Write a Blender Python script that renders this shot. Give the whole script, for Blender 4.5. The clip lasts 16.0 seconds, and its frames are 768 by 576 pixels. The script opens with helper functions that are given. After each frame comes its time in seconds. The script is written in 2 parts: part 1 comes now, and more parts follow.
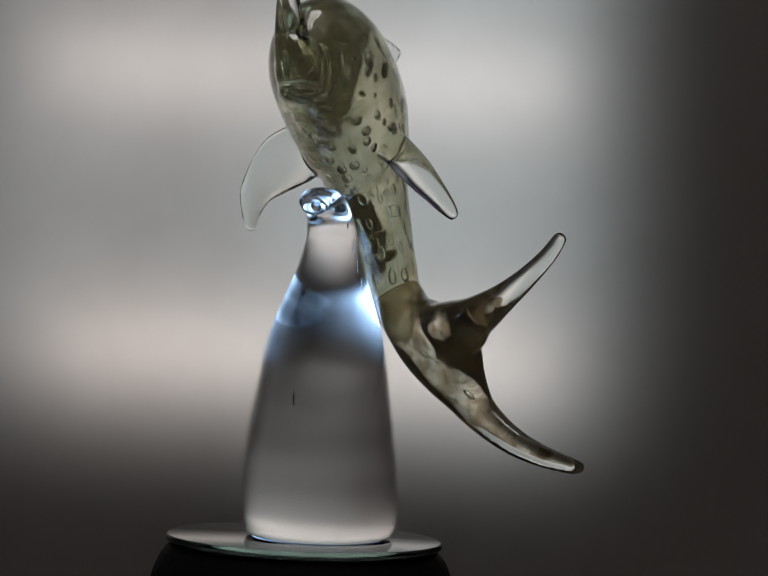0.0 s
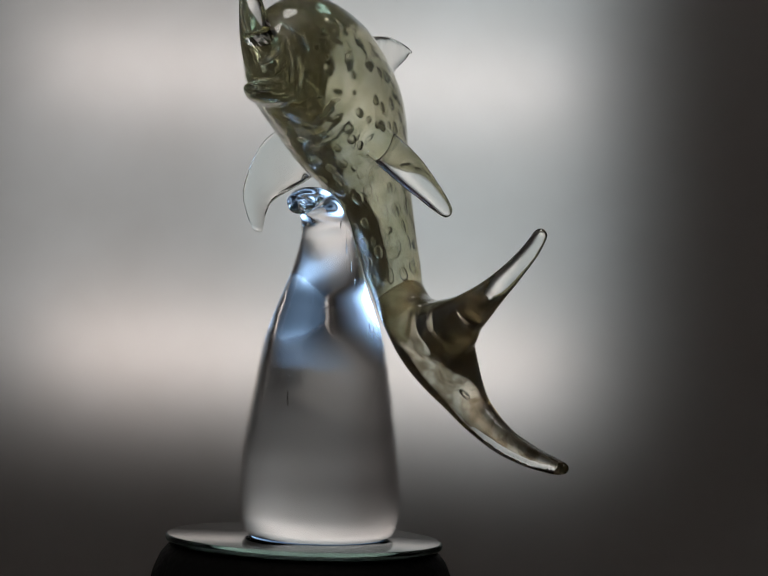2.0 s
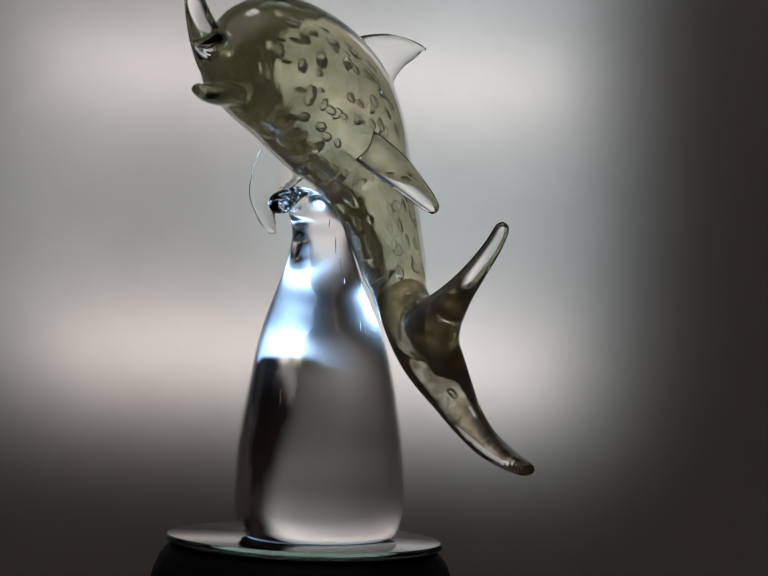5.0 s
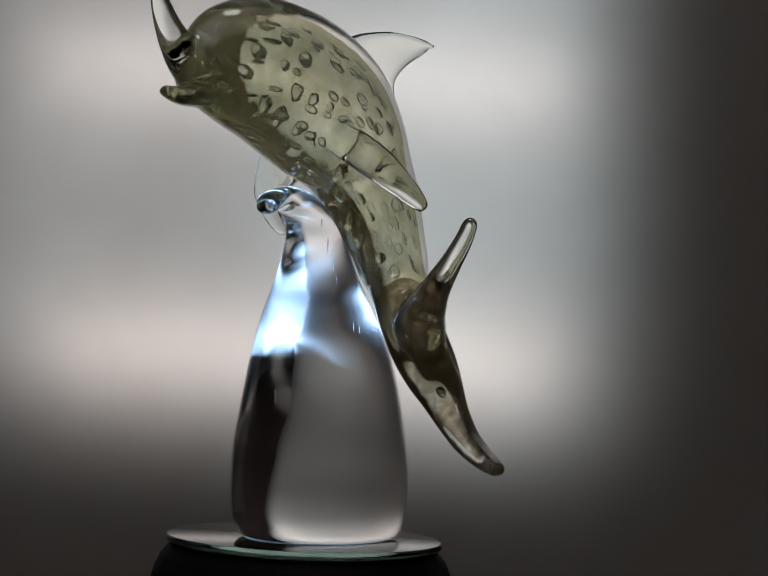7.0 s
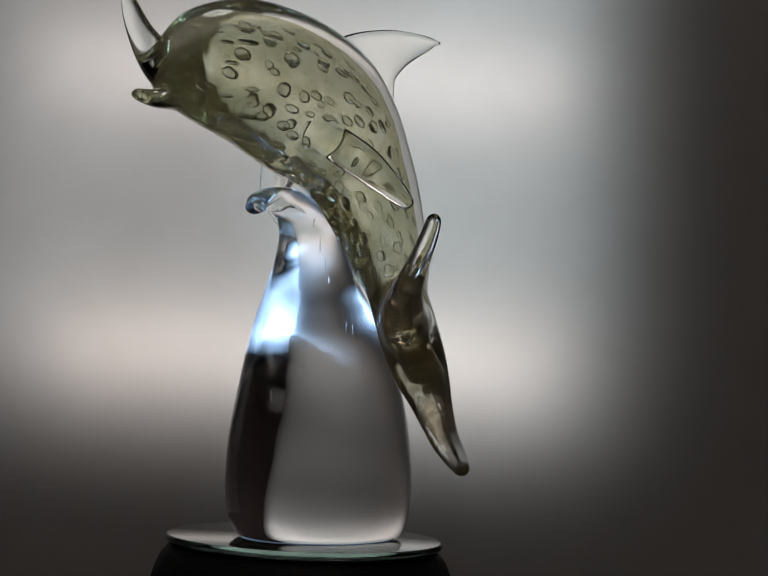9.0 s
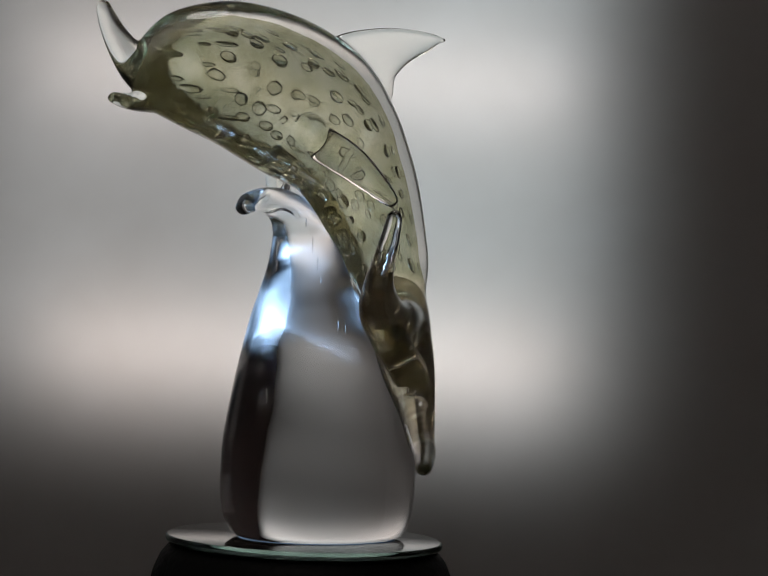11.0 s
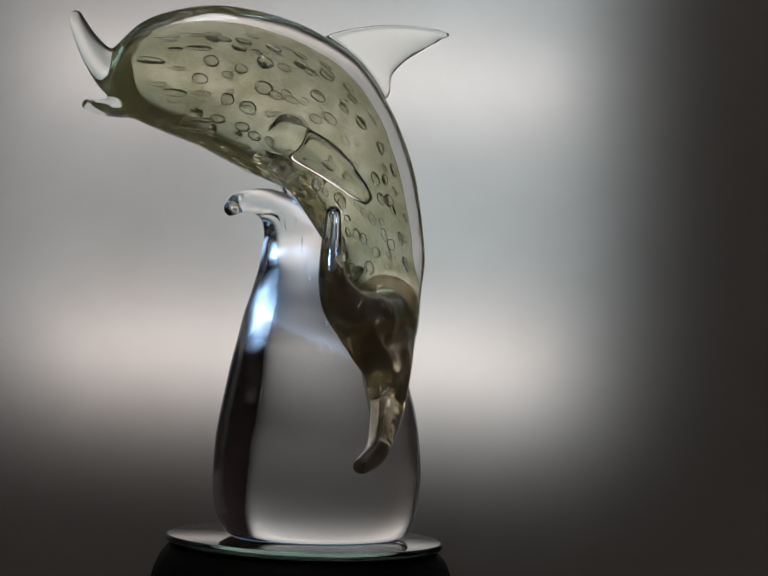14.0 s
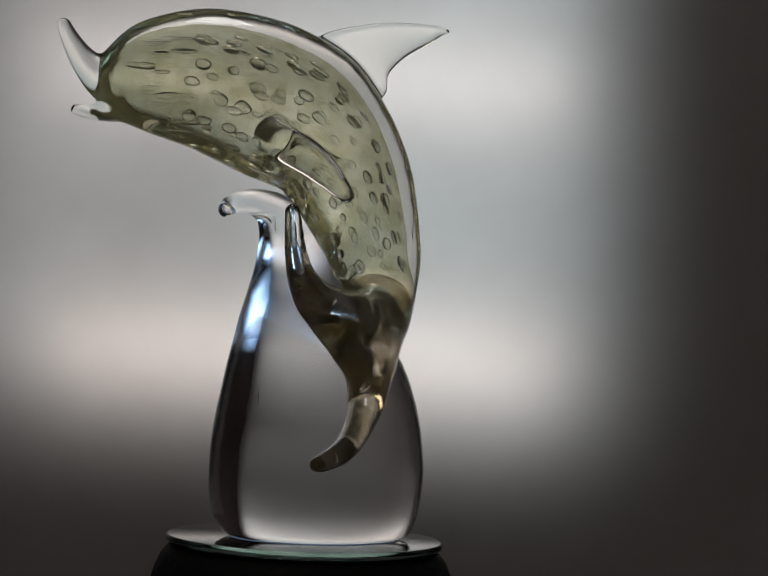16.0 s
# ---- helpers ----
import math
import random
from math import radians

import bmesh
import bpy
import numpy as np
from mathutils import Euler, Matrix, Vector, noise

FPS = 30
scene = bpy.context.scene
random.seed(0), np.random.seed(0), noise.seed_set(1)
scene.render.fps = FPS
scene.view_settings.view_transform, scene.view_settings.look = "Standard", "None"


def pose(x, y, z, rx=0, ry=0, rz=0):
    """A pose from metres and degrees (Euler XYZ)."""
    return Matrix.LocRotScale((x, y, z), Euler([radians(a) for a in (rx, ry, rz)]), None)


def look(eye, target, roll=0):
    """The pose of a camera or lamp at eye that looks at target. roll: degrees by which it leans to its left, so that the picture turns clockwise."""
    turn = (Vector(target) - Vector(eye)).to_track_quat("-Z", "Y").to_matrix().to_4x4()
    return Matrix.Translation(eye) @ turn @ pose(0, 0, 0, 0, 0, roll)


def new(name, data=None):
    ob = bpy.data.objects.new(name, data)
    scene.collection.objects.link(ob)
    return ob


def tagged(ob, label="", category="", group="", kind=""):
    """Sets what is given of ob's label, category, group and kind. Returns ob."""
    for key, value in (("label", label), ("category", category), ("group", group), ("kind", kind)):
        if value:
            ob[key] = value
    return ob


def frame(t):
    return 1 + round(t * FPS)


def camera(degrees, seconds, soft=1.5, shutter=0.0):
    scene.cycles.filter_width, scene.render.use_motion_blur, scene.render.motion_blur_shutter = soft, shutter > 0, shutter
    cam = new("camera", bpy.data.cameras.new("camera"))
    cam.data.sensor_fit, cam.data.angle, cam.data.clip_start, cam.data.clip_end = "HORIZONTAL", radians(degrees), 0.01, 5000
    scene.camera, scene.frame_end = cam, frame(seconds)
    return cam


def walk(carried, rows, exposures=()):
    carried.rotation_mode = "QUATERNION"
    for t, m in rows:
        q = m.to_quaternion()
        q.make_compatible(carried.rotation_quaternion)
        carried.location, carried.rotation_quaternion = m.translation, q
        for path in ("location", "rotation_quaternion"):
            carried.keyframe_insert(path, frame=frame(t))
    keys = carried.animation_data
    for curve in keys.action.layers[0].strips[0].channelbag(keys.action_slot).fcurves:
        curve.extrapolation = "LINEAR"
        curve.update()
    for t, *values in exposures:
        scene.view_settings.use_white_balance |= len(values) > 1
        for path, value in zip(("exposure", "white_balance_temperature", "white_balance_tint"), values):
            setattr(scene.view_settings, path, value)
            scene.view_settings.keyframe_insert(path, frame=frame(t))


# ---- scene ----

# camera: a still camera a little above the display disc, looking slightly up
EYE = Vector((0.0, -0.5205, 0.0546))
AIM = EYE + Vector((0.04721, 0.99636, 0.07098))
cam = camera(30.36, 16.0, soft=0.7)
walk(cam, [(0.0, look(EYE, AIM, 2.64)), (16.0, look(EYE, AIM, 2.64))], exposures=[(0.0, -0.18), (0.6, -0.19), (1.0, 0.0), (16.0, 0.0)])

# ---- light ----
world = bpy.data.worlds.new("world")
scene.world = world
world.use_nodes = True
world.node_tree.nodes["Background"].inputs[0].default_value = (1.0, 0.88, 0.84, 1)
world.node_tree.nodes["Background"].inputs[1].default_value = 0.010

WALL_Y, BACK_Y = 0.20, 0.9
WEST, EAST = -0.30, 0.37
TABLE_Z = -0.45


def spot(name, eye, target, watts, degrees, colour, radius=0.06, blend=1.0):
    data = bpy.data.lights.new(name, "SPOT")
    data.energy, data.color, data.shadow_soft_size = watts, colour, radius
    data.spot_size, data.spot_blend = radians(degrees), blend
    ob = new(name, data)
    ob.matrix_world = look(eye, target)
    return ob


def panel_light(name, place, aim, width, height, flux, colour):
    """A flat lamp of the screen's backlight, a hand's width behind its cloth. flux: watts for each square metre."""
    data = bpy.data.lights.new(name, "AREA")
    data.shape, data.size, data.size_y = "RECTANGLE", width, height
    data.energy, data.color, data.spread = flux * width * height, colour, radians(124)
    ob = new(name, data)
    ob.matrix_world = look(place, Vector(place) + Vector(aim))
    return ob


# the lamps behind the cloth screen: a cool field in two halves and two warmer rows
LAMP_GAP = 0.052
REAR, LOW, HIGH = WALL_Y + LAMP_GAP, 0.038, 0.342
MID, TALL = (LOW + HIGH) / 2, HIGH - LOW
panel_light("backlight_west", (-0.1026, REAR, MID + 0.004), (0, -1, 0), 0.160, TALL - 0.008, 1.55, (0.96, 0.97, 0.965))
panel_light("backlight_east", (0.0565, REAR, MID), (0, -1, 0), 0.166, TALL, 2.25, (0.87, 0.95, 0.97))
panel_light("backlight_row_low", (-0.006, REAR - 0.0084, 0.0700), (0, -1, 0), 0.255, 0.024, 5.0, (1.0, 0.84, 0.76))
panel_light("backlight_row_high", (-0.010, REAR - 0.0084, 0.2139), (0, -1, 0), 0.265, 0.021, 4.6, (1.0, 0.87, 0.81))
# added fill behind the wings, out of view, to brighten the glass edges
panel_light("wing_fill_west", (WEST - LAMP_GAP, 0.10, MID), (1, 0, 0), 0.12, TALL, 0.7, (1.0, 0.96, 0.94))
panel_light("wing_fill_east", (EAST + LAMP_GAP, 0.10, MID), (-1, 0, 0), 0.12, TALL, 0.3, (1.0, 0.96, 0.94))
# unseen fill, added: one spot from overhead, a warm one off the ceiling
spot("overhead_fill", (0.05, 0.02, 1.35), (0.05, 0.05, TABLE_Z), 8, 40, (1.0, 0.99, 0.98), 0.2, 0.4)
spot("ceiling_fill", (-0.3, -1.2, 0.1), (-0.1, -0.5, 1.6), 210, 90, (1.0, 0.90, 0.84), 0.1)

# ---- materials ----


def material(name):
    m = bpy.data.materials.new(name)
    m.use_nodes = True
    nt = m.node_tree
    nt.nodes.clear()
    return m, nt, nt.nodes.new("ShaderNodeOutputMaterial")


def link(nt, a, b):
    nt.links.new(a, b)


def noise_node(nt, scale, detail=4.0, rough=0.55, stretch=1.0):
    co = nt.nodes.new("ShaderNodeTexCoord")
    n = nt.nodes.new("ShaderNodeTexNoise")
    n.inputs["Scale"].default_value, n.inputs["Detail"].default_value, n.inputs["Roughness"].default_value = scale, detail, rough
    mp = nt.nodes.new("ShaderNodeMapping")
    mp.inputs["Scale"].default_value = (1, 1, 1 / stretch)
    link(nt, co.outputs["Object"], mp.inputs["Vector"])
    link(nt, mp.outputs[0], n.inputs["Vector"])
    return n


def ramp(nt, source, stops):
    r = nt.nodes.new("ShaderNodeValToRGB")
    els = r.color_ramp.elements
    while len(els) < len(stops):
        els.new(0.5)
    for el, (p, c) in zip(els, stops):
        el.position, el.color = p, (*c, 1)
    link(nt, source, r.inputs[0])
    return r


def bump(nt, source, strength, distance):
    b = nt.nodes.new("ShaderNodeBump")
    b.inputs["Strength"].default_value, b.inputs["Distance"].default_value = strength, distance
    link(nt, source, b.inputs["Height"])
    return b


def solid(name, dark, light, scale, rough, metal=0.0, relief=0.0, coat=0.0, shine=0.5):
    """A painted, plastic or metal surface with two scales of variation."""
    m, nt, out = material(name)
    p = nt.nodes.new("ShaderNodeBsdfPrincipled")
    n = noise_node(nt, scale)
    link(nt, ramp(nt, n.outputs[0], [(0.3, dark), (0.7, light)]).outputs[0], p.inputs["Base Color"])
    fine = noise_node(nt, scale * 14)
    rr = ramp(nt, fine.outputs[0], [(0.3, (rough * 0.8,) * 3), (0.7, (min(1, rough * 1.2),) * 3)])
    link(nt, rr.outputs[0], p.inputs["Roughness"])
    p.inputs["Metallic"].default_value = metal
    p.inputs["Coat Weight"].default_value = coat
    p.inputs["Specular IOR Level"].default_value = shine
    if relief:
        link(nt, bump(nt, fine.outputs[0], 0.4, relief).outputs[0], p.inputs["Normal"])
    link(nt, p.outputs[0], out.inputs[0])
    return m


def glass(name, ior, colour=(1, 1, 1), relief=0.0, scale=60.0, rough=0.0, stretch=1.0):
    m, nt, out = material(name)
    g = nt.nodes.new("ShaderNodeBsdfGlass")
    g.inputs["Color"].default_value = (*colour, 1)
    g.inputs["Roughness"].default_value = rough
    g.inputs["IOR"].default_value = ior
    if relief:
        n = noise_node(nt, scale, 2.5, 0.5, stretch)
        link(nt, bump(nt, n.outputs[0], 0.5, relief).outputs[0], g.inputs["Normal"])
    link(nt, g.outputs[0], out.inputs[0])
    return m


def tint(name, dark, light, cloud, amount, edge=0.12, patch=70):
    """Coloured glass melted inside clear glass: it tints what passes, bends nothing and is a little cloudy."""
    m, nt, out = material(name)
    t = nt.nodes.new("ShaderNodeBsdfTransparent")
    n = noise_node(nt, patch, 4)
    link(nt, ramp(nt, n.outputs[0], [(0.5 - edge, dark), (0.5 + edge, light)]).outputs[0], t.inputs[0])
    haze = nt.nodes.new("ShaderNodeBsdfTranslucent")
    haze.inputs[0].default_value = (*cloud, 1)
    skin = nt.nodes.new("ShaderNodeBsdfDiffuse")
    skin.inputs[0].default_value = (*cloud, 1)
    both = nt.nodes.new("ShaderNodeMixShader")
    link(nt, haze.outputs[0], both.inputs[1])
    link(nt, skin.outputs[0], both.inputs[2])
    mix = nt.nodes.new("ShaderNodeMixShader")
    swirl = noise_node(nt, 90, 5)
    rr = ramp(nt, swirl.outputs[0], [(0.3, (amount * 0.6,) * 3), (0.7, (amount * 1.4,) * 3)])
    link(nt, rr.outputs[0], mix.inputs[0])
    link(nt, t.outputs[0], mix.inputs[1])
    link(nt, both.outputs[0], mix.inputs[2])
    link(nt, mix.outputs[0], out.inputs[0])
    return m


def glow(name, colour, strength, reach):
    """A light behind a round diffuser, brightest over its middle."""
    m, nt, out = material(name)
    em = nt.nodes.new("ShaderNodeEmission")
    em.inputs[0].default_value = (*colour, 1)
    co = nt.nodes.new("ShaderNodeTexCoord")
    far = nt.nodes.new("ShaderNodeVectorMath")
    far.operation = "LENGTH"
    link(nt, co.outputs["Object"], far.inputs[0])
    mr = nt.nodes.new("ShaderNodeMapRange")
    mr.inputs["From Max"].default_value = reach
    mr.inputs["To Min"].default_value, mr.inputs["To Max"].default_value = 1.0, 0.25
    link(nt, far.outputs["Value"], mr.inputs["Value"])
    fall = nt.nodes.new("ShaderNodeMath")
    fall.operation, fall.inputs[1].default_value = "POWER", 3.8
    link(nt, mr.outputs[0], fall.inputs[0])
    level = nt.nodes.new("ShaderNodeMath")
    level.operation, level.inputs[1].default_value = "MULTIPLY", strength
    link(nt, fall.outputs[0], level.inputs[0])
    link(nt, level.outputs[0], em.inputs[1])
    link(nt, em.outputs[0], out.inputs[0])
    return m


CLEAR = glass("clear_glass", 1.455, (0.985, 0.985, 0.985), 0.00032, 75, 0.065, 4.0)
CASING = glass("casing_glass", 1.43, (0.98, 0.985, 0.97), 0.0006, 110, 0.01)
CORE = tint("olive_glass", (0.785, 0.775, 0.62), (0.965, 0.965, 0.875), (0.76, 0.72, 0.49), 0.21, 0.14, 120)
SMOKE = tint("smoky_brown_glass", (0.58, 0.52, 0.42), (0.92, 0.90, 0.84), (0.46, 0.40, 0.30), 0.14, 0.06, 120)
AIR = glass("air_in_glass", 0.66)
MIRROR = solid("dark_mirror", (0.20, 0.21, 0.205), (0.24, 0.25, 0.24), 30, 0.10, 1.0)
GREEN_EDGE = glass("green_edge_glass", 1.5, (0.62, 0.72, 0.69))
BLACK = solid("black_plastic", (0.003, 0.003, 0.003), (0.006, 0.006, 0.006), 40, 0.6, 0, 0.0001, shine=0.05)
LED = glow("led", (0.40, 0.64, 1.0), 17, 0.031)
DARK_WOOD = solid("dark_stand", (0.015, 0.012, 0.010), (0.035, 0.028, 0.022), 12, 0.6, 0, 0.0002)
TABLE = solid("pale_table", (0.44, 0.42, 0.40), (0.52, 0.50, 0.48), 8, 0.6, 0, 0.0001)
DARK_WALL = solid("dark_wall", (0.040, 0.026, 0.025), (0.060, 0.040, 0.038), 3, 0.9, 0, 0.0005)
CEILING = solid("ceiling_paint", (0.70, 0.70, 0.69), (0.76, 0.76, 0.75), 2, 0.9, 0, 0.0005)
CARPET = solid("carpet", (0.035, 0.026, 0.024), (0.055, 0.042, 0.038), 20, 0.95, 0, 0.002)


def cloth():
    """Thin white screen cloth that lets most of the light through, with faint uneven weave."""
    m, nt, out = material("screen_cloth")
    n = noise_node(nt, 12, 3)
    tone = ramp(nt, n.outputs[0], [(0.3, (0.66, 0.65, 0.64)), (0.7, (0.74, 0.74, 0.74))])
    front = nt.nodes.new("ShaderNodeBsdfDiffuse")
    back = nt.nodes.new("ShaderNodeBsdfTranslucent")
    link(nt, tone.outputs[0], front.inputs[0])
    link(nt, tone.outputs[0], back.inputs[0])
    mix = nt.nodes.new("ShaderNodeMixShader")
    mix.inputs[0].default_value = 0.8
    link(nt, front.outputs[0], mix.inputs[1])
    link(nt, back.outputs[0], mix.inputs[2])
    link(nt, mix.outputs[0], out.inputs[0])
    return m


CLOTH = cloth()

# ---- mesh helpers ----


def part(name, bm, mat, parent=None, label="", smooth=True):
    me = bpy.data.meshes.new(name)
    bm.normal_update()
    bm.to_mesh(me)
    bm.free()
    me.materials.append(mat)
    if smooth:
        me.shade_smooth()
    ob = new(name, me)
    ob.parent = parent
    if label:
        ob["label"] = label
    return ob


def spline(points, steps):
    """Catmull-Rom through the rows of points."""
    p = np.asarray(points, float)
    p = np.vstack([2 * p[0] - p[1], p, 2 * p[-1] - p[-2]])
    out = []
    for i in range(1, len(p) - 2):
        a, b, c, d = p[i - 1:i + 3]
        for t in np.arange(steps) / steps:
            out.append(0.5 * (2 * b + (c - a) * t + (2 * a - 5 * b + 4 * c - d) * t * t + (3 * b - a - 3 * c + d) * t ** 3))
    out.append(p[-2])
    return np.array(out)


def loft(bm, centres, us, vs, steps=8, around=48, round_ends=(1.0, 1.0), flat=1.0):
    """A closed skin through ellipses. round_ends: depth of each end's dome, by the smaller radius; 0 is flat. flat: under 1 for a plate with round edges."""
    k = np.hstack([np.asarray(centres, float), np.asarray(us, float), np.asarray(vs, float)])
    k = spline(k, steps)
    C, U, V = k[:, :3], k[:, 3:6], k[:, 6:9]
    rows = list(zip(C, U, V))

    def dome(c, u, v, way, depth):
        r = min(np.linalg.norm(u), np.linalg.norm(v)) * depth
        way = way / np.linalg.norm(way)
        return [(c + way * r * math.sin(a), u * math.cos(a), v * math.cos(a)) for a in np.linspace(0, math.pi / 2, 8)[1:-1]] + [(c + way * r, None, None)]

    head = dome(*rows[0], C[0] - C[1], round_ends[0])
    tail = dome(*rows[-1], C[-1] - C[-2], round_ends[1])
    rows = head[::-1] + rows + tail
    angles = np.linspace(0, 2 * math.pi, around, endpoint=False)
    outline = [(math.cos(a), math.copysign(abs(math.sin(a)) ** flat, math.sin(a))) for a in angles]
    rings = []
    for c, u, v in rows:
        if u is None:
            rings.append([bm.verts.new(c)])
        else:
            rings.append([bm.verts.new(c + u * x + v * y) for x, y in outline])
    for p, q in zip(rings, rings[1:]):
        for i in range(around):
            j = (i + 1) % around
            if len(p) == 1:
                bm.faces.new((p[0], q[j], q[i]))
            elif len(q) == 1:
                bm.faces.new((p[i], p[j], q[0]))
            else:
                bm.faces.new((p[i], p[j], q[j], q[i]))
    return rows


def limb(bm, rows, side, steps=8, around=40, round_ends=(1.0, 1.0)):
    """A loft along a line of (x, y, z, half height, half width); side: the way of the widths, one or one for each row."""
    r = np.asarray(rows, float)
    C = r[:, :3]
    T = np.gradient(C, axis=0)
    us, vs = [], []
    sides = np.broadcast_to(np.asarray(side, float), C.shape)
    for c, t, w, a, b in zip(C, T, sides, r[:, 3], r[:, 4]):
        t = t / np.linalg.norm(t)
        w = w - t * (w @ t)
        w = w / np.linalg.norm(w)
        us.append(np.cross(w, t) * a)
        vs.append(w * b)
    loft(bm, C, us, vs, steps, around, round_ends)
    return C, np.array(us), np.array(vs)


def lathe(bm, profile, around=96):
    rings = []
    for r, z in profile:
        rings.append([bm.verts.new((0, 0, z))] if r == 0 else
                     [bm.verts.new((r * math.cos(a), r * math.sin(a), z)) for a in np.linspace(0, 2 * math.pi, around, endpoint=False)])
    for p, q in zip(rings, rings[1:]):
        for i in range(around):
            j = (i + 1) % around
            if len(p) == 1:
                bm.faces.new((p[0], q[i], q[j]))
            elif len(q) == 1:
                bm.faces.new((p[i], q[0], p[j]))
            else:
                bm.faces.new((p[i], q[i], q[j], p[j]))
    bmesh.ops.recalc_face_normals(bm, faces=bm.faces)


def box(bm, lo, hi):
    m = Matrix.LocRotScale((Vector(lo) + Vector(hi)) / 2, None, Vector(hi) - Vector(lo))
    bmesh.ops.create_cube(bm, size=1, matrix=m)


def soften(me, centre, radius, rounds):
    """Rubs out the creases of a mesh round a place, without thinning it."""
    n = len(me.vertices)
    co, ed = np.empty(n * 3), np.empty(len(me.edges) * 2, int)
    me.vertices.foreach_get("co", co)
    me.edges.foreach_get("vertices", ed)
    co, (a, b) = co.reshape(-1, 3), ed.reshape(-1, 2).T
    count = np.bincount(np.r_[a, b], minlength=n)[:, None]
    weight = np.clip(2 - 2 * np.linalg.norm(co - centre, axis=1) / radius, 0, 1)[:, None]
    for k in range(rounds):
        mean = np.stack([np.bincount(np.r_[a, b], np.r_[co[b, i], co[a, i]], n) for i in range(3)], 1) / count
        co += weight * (mean - co) * (0.6 if k % 2 == 0 else -0.52)
    me.vertices.foreach_set("co", co.ravel())
    me.update()


def fused(name, bm, voxel, smooth, mat, parent, label="", rubbed=()):
    """Melts the overlapping pieces of bm into one smooth skin."""
    me = bpy.data.meshes.new(name + "_pieces")
    bmesh.ops.recalc_face_normals(bm, faces=bm.faces)
    bm.to_mesh(me)
    bm.free()
    ob = new(name + "_pieces", me)
    mod = ob.modifiers.new("melt", "REMESH")
    mod.mode, mod.voxel_size = "VOXEL", voxel
    sm = ob.modifiers.new("soften", "SMOOTH")
    sm.factor, sm.iterations = 0.5, smooth
    deps = bpy.context.evaluated_depsgraph_get()
    done = bpy.data.meshes.new_from_object(ob.evaluated_get(deps))
    bpy.data.objects.remove(ob)
    done.name = name
    for place in rubbed:
        soften(done, *place)
    done.materials.clear()
    done.materials.append(mat)
    done.shade_smooth()
    out = new(name, done)
    out.parent = parent
    if label:
        out["label"] = label
    return out


# ---- the room ----


def room():
    def slab(name, lo, hi, mat, label, category):
        bm = bmesh.new()
        box(bm, lo, hi)
        tagged(part(name, bm, mat, None, smooth=False), label, category, kind="structure")
    slab("floor", (-1.2, -2.4, -1.0), (1.2, BACK_Y, -0.9), CARPET, "dark brown carpet floor in a dim room", "floor")
    slab("wall_north", (-1.2, BACK_Y, -0.9), (1.2, BACK_Y + 0.1, 1.6), DARK_WALL, "dark painted wall behind the backdrop", "wall")
    slab("wall_south", (-1.2, -2.5, -0.9), (1.2, -2.4, 1.6), DARK_WALL, "dark painted wall behind the camera", "wall")
    slab("wall_west_dark", (-1.2, -2.4, -0.9), (-1.1, BACK_Y, 1.6), DARK_WALL, "dark painted side wall in shade", "wall")
    slab("wall_east_dark", (1.1, -2.4, -0.9), (1.2, BACK_Y, 1.6), DARK_WALL, "dark painted side wall in shade", "wall")
    slab("ceiling", (-1.2, -2.5, 1.6), (1.2, BACK_Y + 0.1, 1.7), CEILING, "plain white painted ceiling", "ceiling")


room()


# ---- display stand ----


FRONT, WING_END = -0.085, 0.045


def backdrop():
    """A seamless sheet: it hangs round three sides and curves down onto the table."""
    corner, cove = 0.10, 0.12
    # the side wings are out of view, added for the glass to refract
    plan = [((WEST, y), (1, 0)) for y in np.linspace(WING_END, WALL_Y - corner, 24)[:-1]]
    for a in np.linspace(180, 90, 20)[:-1]:
        c, s_ = math.cos(radians(a)), math.sin(radians(a))
        plan.append(((WEST + corner + corner * c, WALL_Y - corner + corner * s_), (-c, -s_)))
    plan += [((x, WALL_Y), (0, -1)) for x in np.linspace(WEST + corner, EAST - corner, 24)[:-1]]
    for a in np.linspace(90, 0, 20)[:-1]:
        c, s_ = math.cos(radians(a)), math.sin(radians(a))
        plan.append(((EAST - corner + corner * c, WALL_Y - corner + corner * s_), (-c, -s_)))
    plan += [((EAST, y), (-1, 0)) for y in np.linspace(WALL_Y - corner, WING_END, 24)]
    base = TABLE_Z + 0.002
    profile = [(0.0, z) for z in np.linspace(1.3, base + cove, 20)[:-1]]
    profile += [(cove * (1 - math.cos(a)), base + cove * (1 - math.sin(a))) for a in np.linspace(0, math.pi / 2, 14)]
    bm = bmesh.new()
    rings = [[bm.verts.new((p[0] + n[0] * d, p[1] + n[1] * d, z)) for p, n in plan] for d, z in profile]
    for p, q in zip(rings, rings[1:]):
        for i in range(len(p) - 1):
            bm.faces.new((p[i], p[i + 1], q[i + 1], q[i]))
    bm.faces.new(rings[-1])
    return tagged(part("backdrop", bm, CLOTH), "seamless white cloth screen lit softly from behind", "backdrop", kind="structure")


def stand():
    bm = bmesh.new()
    foot = TABLE_Z + 0.003
    lathe(bm, [(0, foot), (0.074, foot), (0.076, foot + 0.004), (0.076, foot + 0.015), (0.070, foot + 0.02), (0.062, foot + 0.03), (0.060, -0.08), (0.068, -0.068), (0.074, -0.062), (0.076, -0.056), (0.074, -0.050), (0, -0.050)])
    return tagged(part("pedestal", bm, DARK_WOOD), "dark turned wooden pedestal under the light base", "pedestal")


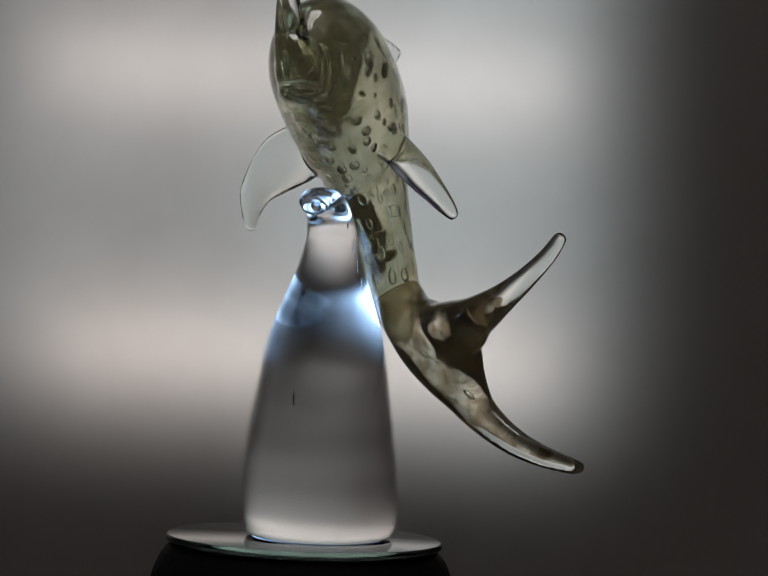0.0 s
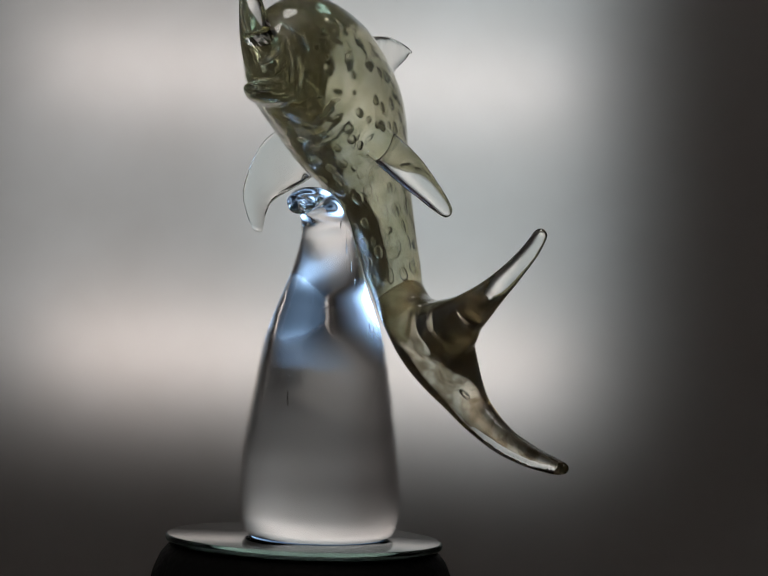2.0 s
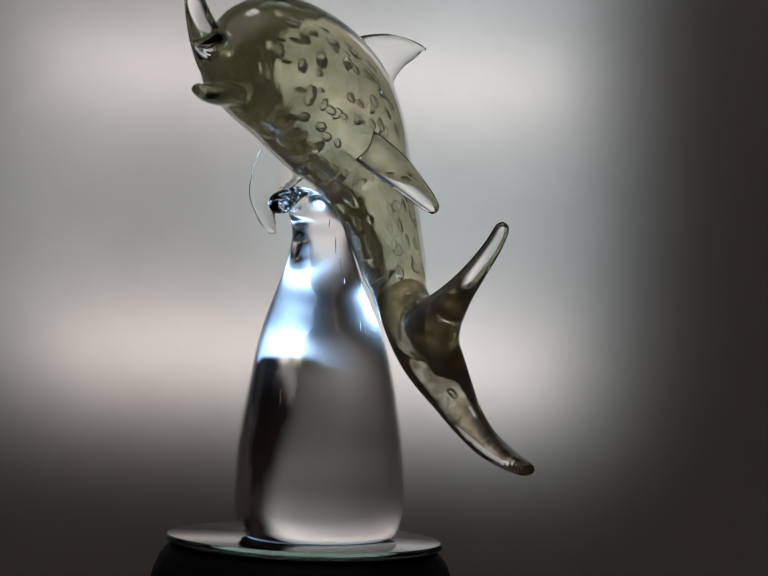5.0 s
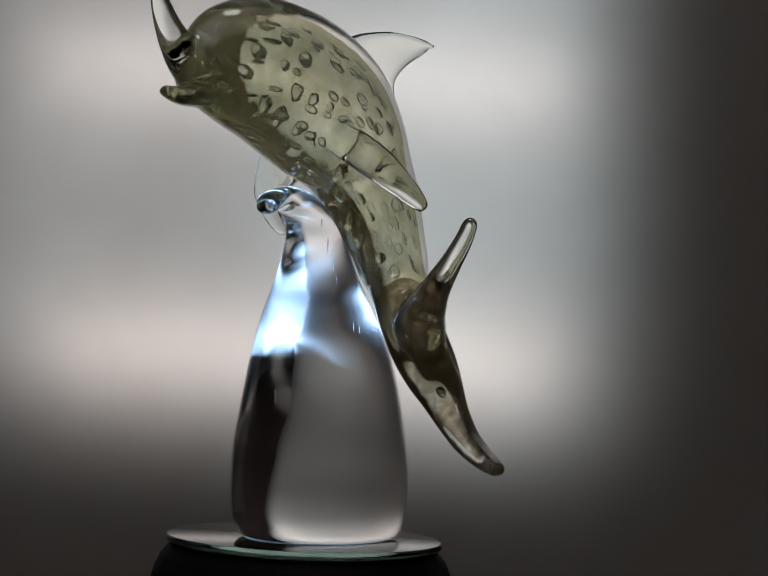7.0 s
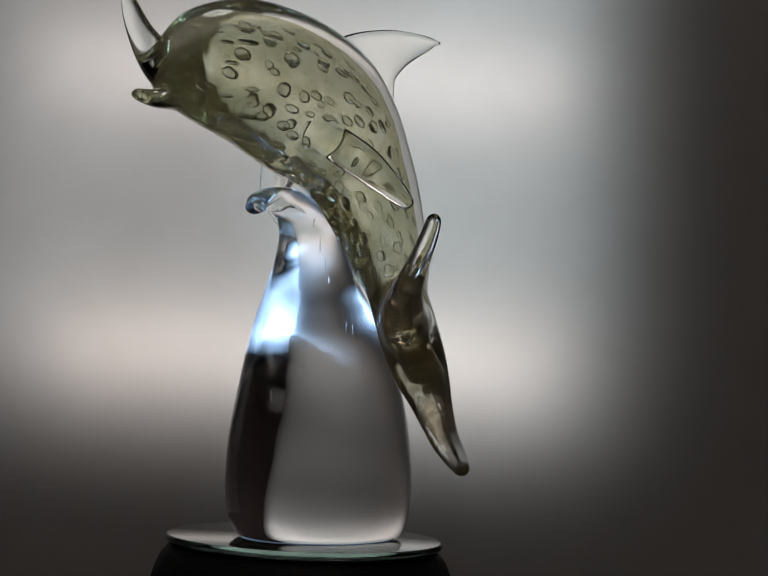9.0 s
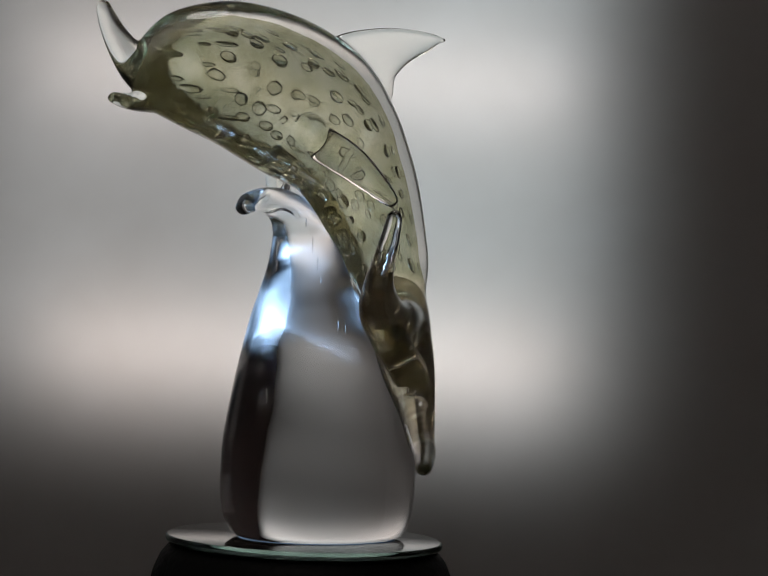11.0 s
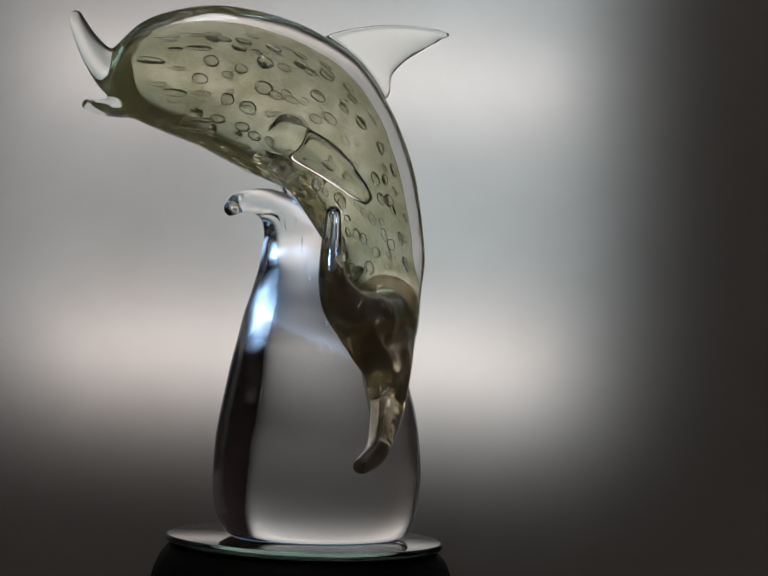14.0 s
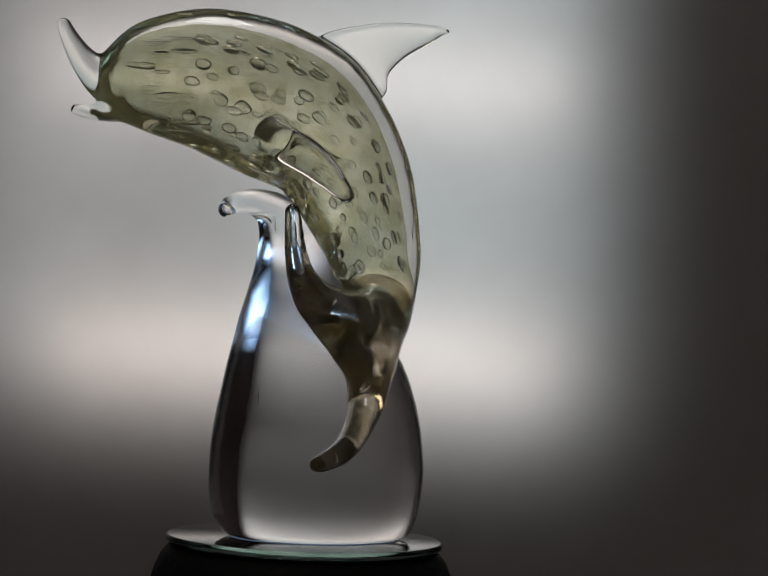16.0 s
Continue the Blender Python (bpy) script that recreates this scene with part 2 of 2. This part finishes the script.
def table():
    root = tagged(new("table"), "long pale table under the backdrop sheet and pedestal", "table")
    bm = bmesh.new()
    box(bm, (-0.42, FRONT - 0.01, TABLE_Z - 0.03), (0.49, 0.45, TABLE_Z))
    bmesh.ops.bevel(bm, geom=bm.edges[:], offset=0.004, segments=2, affect="EDGES")
    part("tabletop", bm, TABLE, root, smooth=False)
    for x in (-0.37, 0.44):
        for y in (-0.04, 0.40):
            bm = bmesh.new()
            box(bm, (x - 0.025, y - 0.025, -0.9), (x + 0.025, y + 0.025, TABLE_Z - 0.03))
            part("leg", bm, DARK_WOOD, root, smooth=False)
    return root


def light_base():
    root = tagged(new("light_base"), "round black plastic turntable light base with domed side", "light base")
    root.location = (0, 0, -0.050)
    bm = bmesh.new()
    lathe(bm, [(0, 0), (0.054, 0), (0.0565, 0.002), (0.0575, 0.008), (0.0575, 0.020), (0.0568, 0.030), (0.0553, 0.037), (0.0530, 0.0425), (0.0505, 0.0455), (0.048, 0.0468), (0, 0.0468)])
    bmesh.ops.scale(bm, vec=(0.975, 0.975, 1), verts=bm.verts)
    part("body", bm, BLACK, root)
    bm = bmesh.new()
    lathe(bm, [(0.0555, 0.0185), (0.0565, 0.0190), (0.0565, 0.0200), (0.0555, 0.0205)])
    part("seam", bm, BLACK, root, "thin raised seam round the base")
    return root


def turntable_disc():
    root = tagged(new("turntable_disc"), "round dark mirror disc with green glass edge turning on the base", "mirror disc")
    bm = bmesh.new()
    lathe(bm, [(0, -0.0030), (0.0488, -0.0030), (0.0498, -0.0024), (0.0502, -0.0015), (0.0500, -0.0006), (0.0494, -0.0002)])
    part("edge", bm, GREEN_EDGE, root, "polished greenish glass edge")
    bm = bmesh.new()
    lathe(bm, [(0.0494, -0.0002), (0.0490, 0.0), (0.0, 0.0)])
    part("mirror", bm, MIRROR, root, "dark mirror face")
    # oval diffuser of the size of the glass foot that stands on it
    bm = bmesh.new()
    lathe(bm, [(1.0, 0.0), (1.0, 0.0002), (0.985, 0.0003), (0.6, 0.0003), (0.3, 0.0003), (0, 0.0003)])
    bmesh.ops.transform(bm, matrix=pose(0.0040, -0.0034, 0, 0, 0, 22) @ Matrix.Diagonal((0.0312, 0.0238, 1, 1)), verts=bm.verts)
    part("led_diffuser", bm, LED, root, "glowing cool white oval diffuser in the middle")
    return root


table()
backdrop()
stand()
light_base()
DISC = turntable_disc()

# ---- the glass figurine, as it stands at the end of its turn ----
FIGURE = tagged(new("glass_figurine"), "clear glass wave carrying a leaping olive glass dolphin with air bubbles", "figurine")


def wave():
    """A tall solid drop of clear glass whose top curls over like a breaker."""
    rows = [(0.0004, 0.0044, -0.0034, 0.0318, 0.0246), (0.0016, 0.0042, -0.0035, 0.0345, 0.0264), (0.0045, 0.0040, -0.0038, 0.0367, 0.0274),
            (0.0090, 0.0037, -0.0038, 0.0388, 0.0282), (0.0166, 0.0036, -0.0037, 0.0403, 0.0284), (0.0255, 0.0037, -0.0033, 0.0408, 0.0280),
            (0.0344, 0.0034, -0.0031, 0.0403, 0.0272), (0.0433, 0.0032, -0.0031, 0.0391, 0.0259), (0.0522, 0.0027, -0.0034, 0.0370, 0.0245),
            (0.0612, 0.0017, -0.0040, 0.0343, 0.0230), (0.0702, 0.0001, -0.0050, 0.0305, 0.0213), (0.0792, -0.0023, -0.0067, 0.0260, 0.0186),
            (0.0882, -0.0044, -0.0083, 0.0212, 0.0153), (0.0973, -0.0060, -0.0095, 0.0174, 0.0120), (0.1064, -0.0081, -0.0107, 0.0143, 0.0095)]
    h, side, up = np.array((0.910, 0.415, 0)), np.array((-0.415, 0.910, 0)), np.array((0, 0, 1.0))
    C = [(x, y, z) for z, x, y, a, b in rows]
    U = [h * a for z, x, y, a, b in rows]
    V = [side * b for z, x, y, a, b in rows]
    # the crest: inner and outer edge of each section (x, z), and its half width
    for (xi, zi), (xo, zo), b in (((-0.0214, 0.1096), (0.0014, 0.1130), 0.0088), ((-0.0219, 0.1118), (-0.0045, 0.1180), 0.0082), ((-0.0232, 0.1136), (-0.0115, 0.1216), 0.0078), ((-0.0256, 0.1147), (-0.0195, 0.1238), 0.0074),
                                  ((-0.0290, 0.1147), (-0.0270, 0.1234), 0.0068), ((-0.0316, 0.1138), (-0.0330, 0.1208), 0.0058), ((-0.0328, 0.1133), (-0.0352, 0.1178), 0.0044)):
        x, z = (xi + xo) / 2, (zi + zo) / 2
        C.append((x, -0.0107 + (x + 0.0081) * 0.31, z))
        U.append(h * (xo - xi) / 2 / 0.910 + up * (zo - zi) / 2)
        V.append(side * b)
    bm = bmesh.new()
    loft(bm, C, U, V, 8, 128, (0.0, 0.8))
    bmesh.ops.recalc_face_normals(bm, faces=bm.faces)
    return part("wave", bm, CLEAR, FIGURE, "clear solid glass wave with a curled crest")


SIDE = np.array((-0.255, 0.967, 0))


def on_plane(x, z, aside=0.0):
    return (x, -0.0394 + (x + 0.0859) * 0.264 + aside, z)


# the body's line from snout to tail: x, y, z, half height, half width
BODY = [(*on_plane(-0.0745, 0.1530, -0.0011), 0.0115, 0.0088), (*on_plane(-0.0625, 0.1575, -0.0002), 0.0195, 0.0148), (*on_plane(-0.0465, 0.1598, 0.0010), 0.0246, 0.0184),
        (*on_plane(-0.0320, 0.1583, 0.0014), 0.0272, 0.0198), (*on_plane(-0.0180, 0.1545, 0.0016), 0.0285, 0.0198), (*on_plane(-0.0060, 0.1490, 0.0012), 0.0278, 0.0188),
        (*on_plane(0.0033, 0.1405, 0.0007), 0.0250, 0.0166), (*on_plane(0.0083, 0.1328, 0.0003), 0.0237, 0.0142), (0.0120, -0.0154, 0.1246, 0.0226, 0.0124), (0.0156, -0.0168, 0.1155, 0.0205, 0.0108),
        (0.0187, -0.0180, 0.1064, 0.0183, 0.0098), (0.0208, -0.0195, 0.0973, 0.0164, 0.0096)]
# from the tail stock into the lower fluke, and the web to the notch: half depth across the tail, half height
ACROSS = np.array((0.846, 0.533, 0))
STOCK = [(0.0220, -0.0221, 0.0885, 0.0142, 0.0098), (0.0217, -0.0291, 0.0788, 0.0116, 0.0106), (0.0205, -0.0370, 0.0702, 0.0094, 0.0110), (0.0193, -0.0462, 0.0613, 0.0080, 0.0101), (0.0184, -0.0536, 0.0541, 0.0068, 0.0083),
         (0.0172, -0.0609, 0.0470, 0.0056, 0.0066), (0.0137, -0.0734, 0.0393, 0.0044, 0.0051), (0.0097, -0.0865, 0.0346, 0.0036, 0.0040), (0.0040, -0.1000, 0.0320, 0.0028, 0.0029), (0.0022, -0.1040, 0.0316, 0.0022, 0.0022)]
WEB = [(0.0212, -0.0255, 0.0835, 0.0080, 0.0102), (0.0165, -0.0390, 0.0775, 0.0104, 0.0094), (0.0108, -0.0510, 0.0755, 0.0106, 0.0082), (0.0060, -0.0590, 0.0750, 0.0086, 0.0070), (0.0040, -0.0622, 0.0750, 0.0062, 0.0058)]
# the rounded edge of the fork, from one fluke over to the other
NOTCH = [(0.0006, -0.0655, 0.0812, 0.0064, 0.0058), (0.0058, -0.0580, 0.0745, 0.0066, 0.0054), (0.0105, -0.0560, 0.0675, 0.0070, 0.0052), (0.0160, -0.0560, 0.0590, 0.0062, 0.0052), (0.0172, -0.0609, 0.0470, 0.0050, 0.0056)]
UPPER_FLUKE = [(0.0150, -0.0420, 0.0780, 0.0085, 0.0090), (0.0072, -0.0545, 0.0780, 0.0094, 0.0086), (0.0006, -0.0655, 0.0812, 0.0074, 0.0072), (-0.0045, -0.0772, 0.0872, 0.0051, 0.0050),
               (-0.0069, -0.0872, 0.0943, 0.0037, 0.0036), (-0.0079, -0.0947, 0.1013, 0.0030, 0.0029), (-0.0084, -0.0985, 0.1063, 0.0025, 0.0025)]


FORK = (np.array((0.012, -0.047, 0.072)), 0.048, 240)
SHOULDER = (np.array((-0.013, -0.039, 0.137)), 0.040, 260)
OVERALL = (np.array((0, 0, 0.1)), 9.0, 24)
NEAR_FIN = [(-0.0350, -0.0300, 0.1475, 0.0030, 0.0030), (-0.0235, -0.0362, 0.1425, 0.0056, 0.0036), (-0.0125, -0.0400, 0.1362, 0.0068, 0.0034), (-0.0025, -0.0430, 0.1300, 0.0064, 0.0031), (0.0060, -0.0480, 0.1215, 0.0042, 0.0027), (0.0090, -0.0500, 0.1180, 0.0028, 0.0023)]
FIN_SIDE = np.cross((0.021, -0.0146, -0.021), (0, 0, 1.0))


def trunk(bm, rows, stock, grow=(1.0, 1.0), steps=8, around=64, ends=(0.5, 1.0)):
    """The body's skin from snout to the tip of the lower fluke."""
    r = np.array(list(rows) + [(x, y, z, a, b) for x, y, z, a, b in stock])
    T = np.gradient(r[:, :3], axis=0)
    us, vs = [], []
    n = len(rows)
    for i, (q, t) in enumerate(zip(r, T)):
        t = t / np.linalg.norm(t)
        if i < n:
            w = SIDE - t * (SIDE @ t)
            w /= np.linalg.norm(w)
            u = np.cross(w, t)
        else:
            u = ACROSS - t * (ACROSS @ t)
            u /= np.linalg.norm(u)
            w = np.cross(t, u)
        if u @ np.array((0.7, 0.2, 0.7)) < 0:
            u = -u
        if w @ np.array((-0.5, 0.7, -0.4)) < 0:
            w = -w
        us.append(u * q[3] * grow[0]), vs.append(w * q[4] * grow[1])
    loft(bm, r[:, :3], us, vs, steps, around, ends)


def dolphin():
    bm = bmesh.new()
    trunk(bm, BODY, STOCK)
    limb(bm, WEB, ACROSS, 8, 40)
    limb(bm, NOTCH, ACROSS, 8, 32)
    limb(bm, UPPER_FLUKE, (0.9, 0.45, 0.1), 8, 32)
    # open beak
    limb(bm, [(-0.0700, -0.0352, 0.1540, 0.0095, 0.0090), (-0.0775, -0.0372, 0.1570, 0.0072, 0.0072), (-0.0825, -0.0385, 0.1610, 0.0050, 0.0058), (-0.0868, -0.0400, 0.1665, 0.0036, 0.0046),
              (-0.0895, -0.0408, 0.1715, 0.0027, 0.0036), (-0.0903, -0.0410, 0.1735, 0.0022, 0.0030)], SIDE, 8, 32)
    limb(bm, [(-0.0690, -0.0350, 0.1480, 0.0062, 0.0085), (-0.0755, -0.0368, 0.1450, 0.0036, 0.0068), (-0.0805, -0.0380, 0.1443, 0.0026, 0.0048), (-0.0850, -0.0391, 0.1446, 0.0019, 0.0028)], SIDE, 8, 32)
    # dorsal fin
    tops = [(-0.012, 0.172), (-0.002, 0.1812), (0.0153, 0.1871), (0.027, 0.1889), (0.0365, 0.1893), (0.0415, 0.1889), (0.0437, 0.1884)]
    lows = [(0.012, 0.155), (0.0212, 0.1612), (0.0222, 0.1690), (0.0287, 0.1765), (0.0372, 0.1822), (0.0414, 0.1858), (0.0433, 0.1866)]
    thick = (0.0034, 0.0028, 0.0023, 0.0020, 0.0019, 0.0021, 0.0020)
    C, U, V = [], [], []
    for t, l, w in zip(tops, lows, thick):
        t, l = np.array(on_plane(*t)), np.array(on_plane(*l))
        C.append((t + l) / 2), U.append((t - l) / 2), V.append(SIDE * w)
    loft(bm, C, U, V, 8, 64, flat=0.4)
    # pectoral fins
    limb(bm, NEAR_FIN, FIN_SIDE, 8, 32)
    edge_a = [(-0.019, -0.004, 0.150), (-0.0159, 0.0150, 0.1436), (-0.0127, 0.0272, 0.1285), (-0.0050, 0.0324, 0.1192), (0.0020, 0.0352, 0.1147)]
    edge_b = [(-0.014, -0.004, 0.1280), (-0.0112, 0.0080, 0.1245), (-0.0052, 0.0196, 0.1222), (0.0012, 0.0281, 0.1180), (0.0054, 0.0325, 0.1140)]
    C, U, V = [], [], []
    for a, b in zip(edge_a, edge_b):
        a, b = np.array(a), np.array(b)
        u = (a - b) / 2
        C.append((a + b) / 2), U.append(u)
    T = np.gradient(np.array(C), axis=0)
    for u, t, w in zip(U, T, (0.0034, 0.0029, 0.0026, 0.0024, 0.0021)):
        n = np.cross(u, t)
        V.append(n / np.linalg.norm(n) * w)
    loft(bm, C, U, V, 8, 64, flat=0.4)
    return fused("dolphin", bm, 0.0007, 8, CASING, FIGURE, "leaping dolphin of clear glass over an olive heart", (OVERALL, FORK, SHOULDER))


def thin(n):
    """Shrinks the radii of n rows, more and more towards the last."""
    k = np.array([0.85] * (n - 3) + [0.78, 0.60, 0.25])
    return np.stack([np.ones(n)] * 3 + [k, k], axis=1)


def core():
    """The olive heart of the dolphin, nearer to its belly than to its back."""
    bm = bmesh.new()
    rows = np.array(BODY)
    T = np.gradient(rows[:, :3], axis=0)
    for r, t in zip(rows, T):
        t = t / np.linalg.norm(t)
        belly = np.cross(SIDE, t)
        r[:3] += belly / np.linalg.norm(belly) * 0.16 * r[3]
        r[3:] *= (0.79, 0.89)
    rows[0, 3:] *= 0.72
    trunk(bm, rows, np.array(STOCK[:2]) * ((1, 1, 1, 0.84, 0.84), (1, 1, 1, 0.62, 0.62)), around=48, ends=(0.25, 0.8))
    fused("heart", bm, 0.0009, 4, CORE, DOLPHIN, "olive green tinted glass heart")
    bm = bmesh.new()
    smoke = np.array(STOCK[:9]) * (1, 1, 1, 0.84, 0.84)
    fade = np.array((0, 0, 0, 0.15, 0.35, 0.6, 0.9, 1.0, 1.0))[:, None]
    smoke[:, 3:] *= 1 - 0.4 * fade
    smoke[:, :3] += np.array((0.45, -0.72, 0.53)) * 0.0015 * fade
    smoke[0, 3:] *= 0.72
    trunk(bm, [], smoke, around=40, ends=(0.7, 1.0))
    limb(bm, np.array(WEB[1:]) * (1, 1, 1, 0.88, 0.88), ACROSS, 8, 32)
    limb(bm, np.array(NOTCH) * (1, 1, 1, 0.82, 0.82), ACROSS, 8, 32)
    limb(bm, np.array(UPPER_FLUKE[:4]) * thin(4), (0.9, 0.45, 0.1), 8, 24)
    fused("tail_heart", bm, 0.0009, 4, SMOKE, DOLPHIN, "smoky brown glass inside the tail", (FORK,))
    return rows[1:]


WAVE = wave()
DOLPHIN = dolphin()
HEART = core()


def bubbles():
    """Staggered rings of drawn-out air bubbles just inside the olive heart."""
    rng = random.Random(4)
    bm = bmesh.new()
    bmesh.ops.create_icosphere(bm, subdivisions=3, radius=1)
    me = bpy.data.meshes.new("bubble")
    for v in bm.verts:
        v.co.z = math.tanh(1.7 * v.co.z)
    bm.to_mesh(me)
    bm.free()
    me.materials.append(AIR)
    me.shade_smooth()
    k = spline(HEART, 10)
    T = np.gradient(k[:, :3], axis=0)
    last = None
    run = 0.0072
    for i in range(2, len(k)):
        if last is not None:
            run += np.linalg.norm(k[i, :3] - last)
        last = k[i, :3]
        if run < 0.0072:
            continue
        run = 0.0
        t = T[i] / np.linalg.norm(T[i])
        w = SIDE - t * (SIDE @ t)
        w /= np.linalg.norm(w)
        u = np.cross(w, t)
        n = max(6, int(2 * math.pi * math.sqrt((k[i, 3] ** 2 + k[i, 4] ** 2) / 2) / 0.0080))
        for j in range(n):
            if rng.random() < 0.12:
                continue
            a = 2 * math.pi * (j + rng.uniform(-0.25, 0.25)) / n + (i % 2) * math.pi / n
            depth = rng.uniform(0.80, 0.93)
            c = k[i, :3] + u * k[i, 3] * depth * math.cos(a) + w * k[i, 4] * depth * math.sin(a) + t * rng.uniform(-0.002, 0.002)
            long = rng.uniform(0.0015, 0.0031)
            short = long * rng.uniform(0.44, 0.64)
            if i < 9:
                long, short = long * rng.uniform(1.2, 1.9), short * 0.6
            ob = new("bubble", me)
            ob.parent = DOLPHIN
            x = Vector(t)
            y = Vector(w * math.cos(a) - u * math.sin(a)).normalized()
            z = x.cross(y)
            m = Matrix((x, y, z)).transposed()
            ob.matrix_basis = Matrix.LocRotScale(Vector(c), m.to_quaternion(), Vector((long, short, short * 0.48)))
    # a few in the tail, and thin streaks in the wave
    for x, y, z, a, b in ((0.0150, -0.0400, 0.0800, 0.0022, 0.0010), (0.0105, -0.0510, 0.0765, 0.0015, 0.0009), (0.0180, -0.0440, 0.0660, 0.0024, 0.0011), (0.0172, -0.0560, 0.0540, 0.0030, 0.0010),
                          (0.0035, -0.0640, 0.0815, 0.0020, 0.0008), (0.0190, -0.0330, 0.0800, 0.0018, 0.0010), (0.0130, -0.0470, 0.0800, 0.0012, 0.0008), (-0.0322, -0.0182, 0.1160, 0.0016, 0.0016), (-0.0168, -0.0064, 0.0489, 0.0028, 0.0003),
                          (-0.0112, -0.0165, 0.1120, 0.0016, 0.0003), (-0.0087, -0.0175, 0.1042, 0.0030, 0.0003), (-0.0068, -0.0185, 0.0973, 0.0022, 0.0003), (-0.0058, -0.0195, 0.0917, 0.0012, 0.0004), (0.0005, -0.0215, 0.0758, 0.0018, 0.0003), (0.0032, -0.0215, 0.0748, 0.0015, 0.0003)):
        ob = new("bubble", me)
        ob.parent = WAVE if b < 0.0005 else DOLPHIN
        way = Vector((0.0, 0.0, 1.0)) if b < 0.0005 else Vector((-0.25, -0.7, -0.6))
        ob.matrix_basis = Matrix.LocRotScale(Vector((x, y, z)), way.to_track_quat("X", "Z"), Vector((a, b, b * 0.7)))


bubbles()


# ---- what moves ----


def motions():
    turn = [57.83, 54.40, 50.91, 47.36, 43.76, 40.12, 36.45, 32.75, 29.04, 25.33, 21.62, 17.93, 14.26, 10.62, 7.03, 3.48, 0.0]
    rows = [(float(t), pose(0, 0, 0, 0, 0, a)) for t, a in enumerate(turn)]
    walk(FIGURE, rows)
    walk(DISC, rows)


motions()
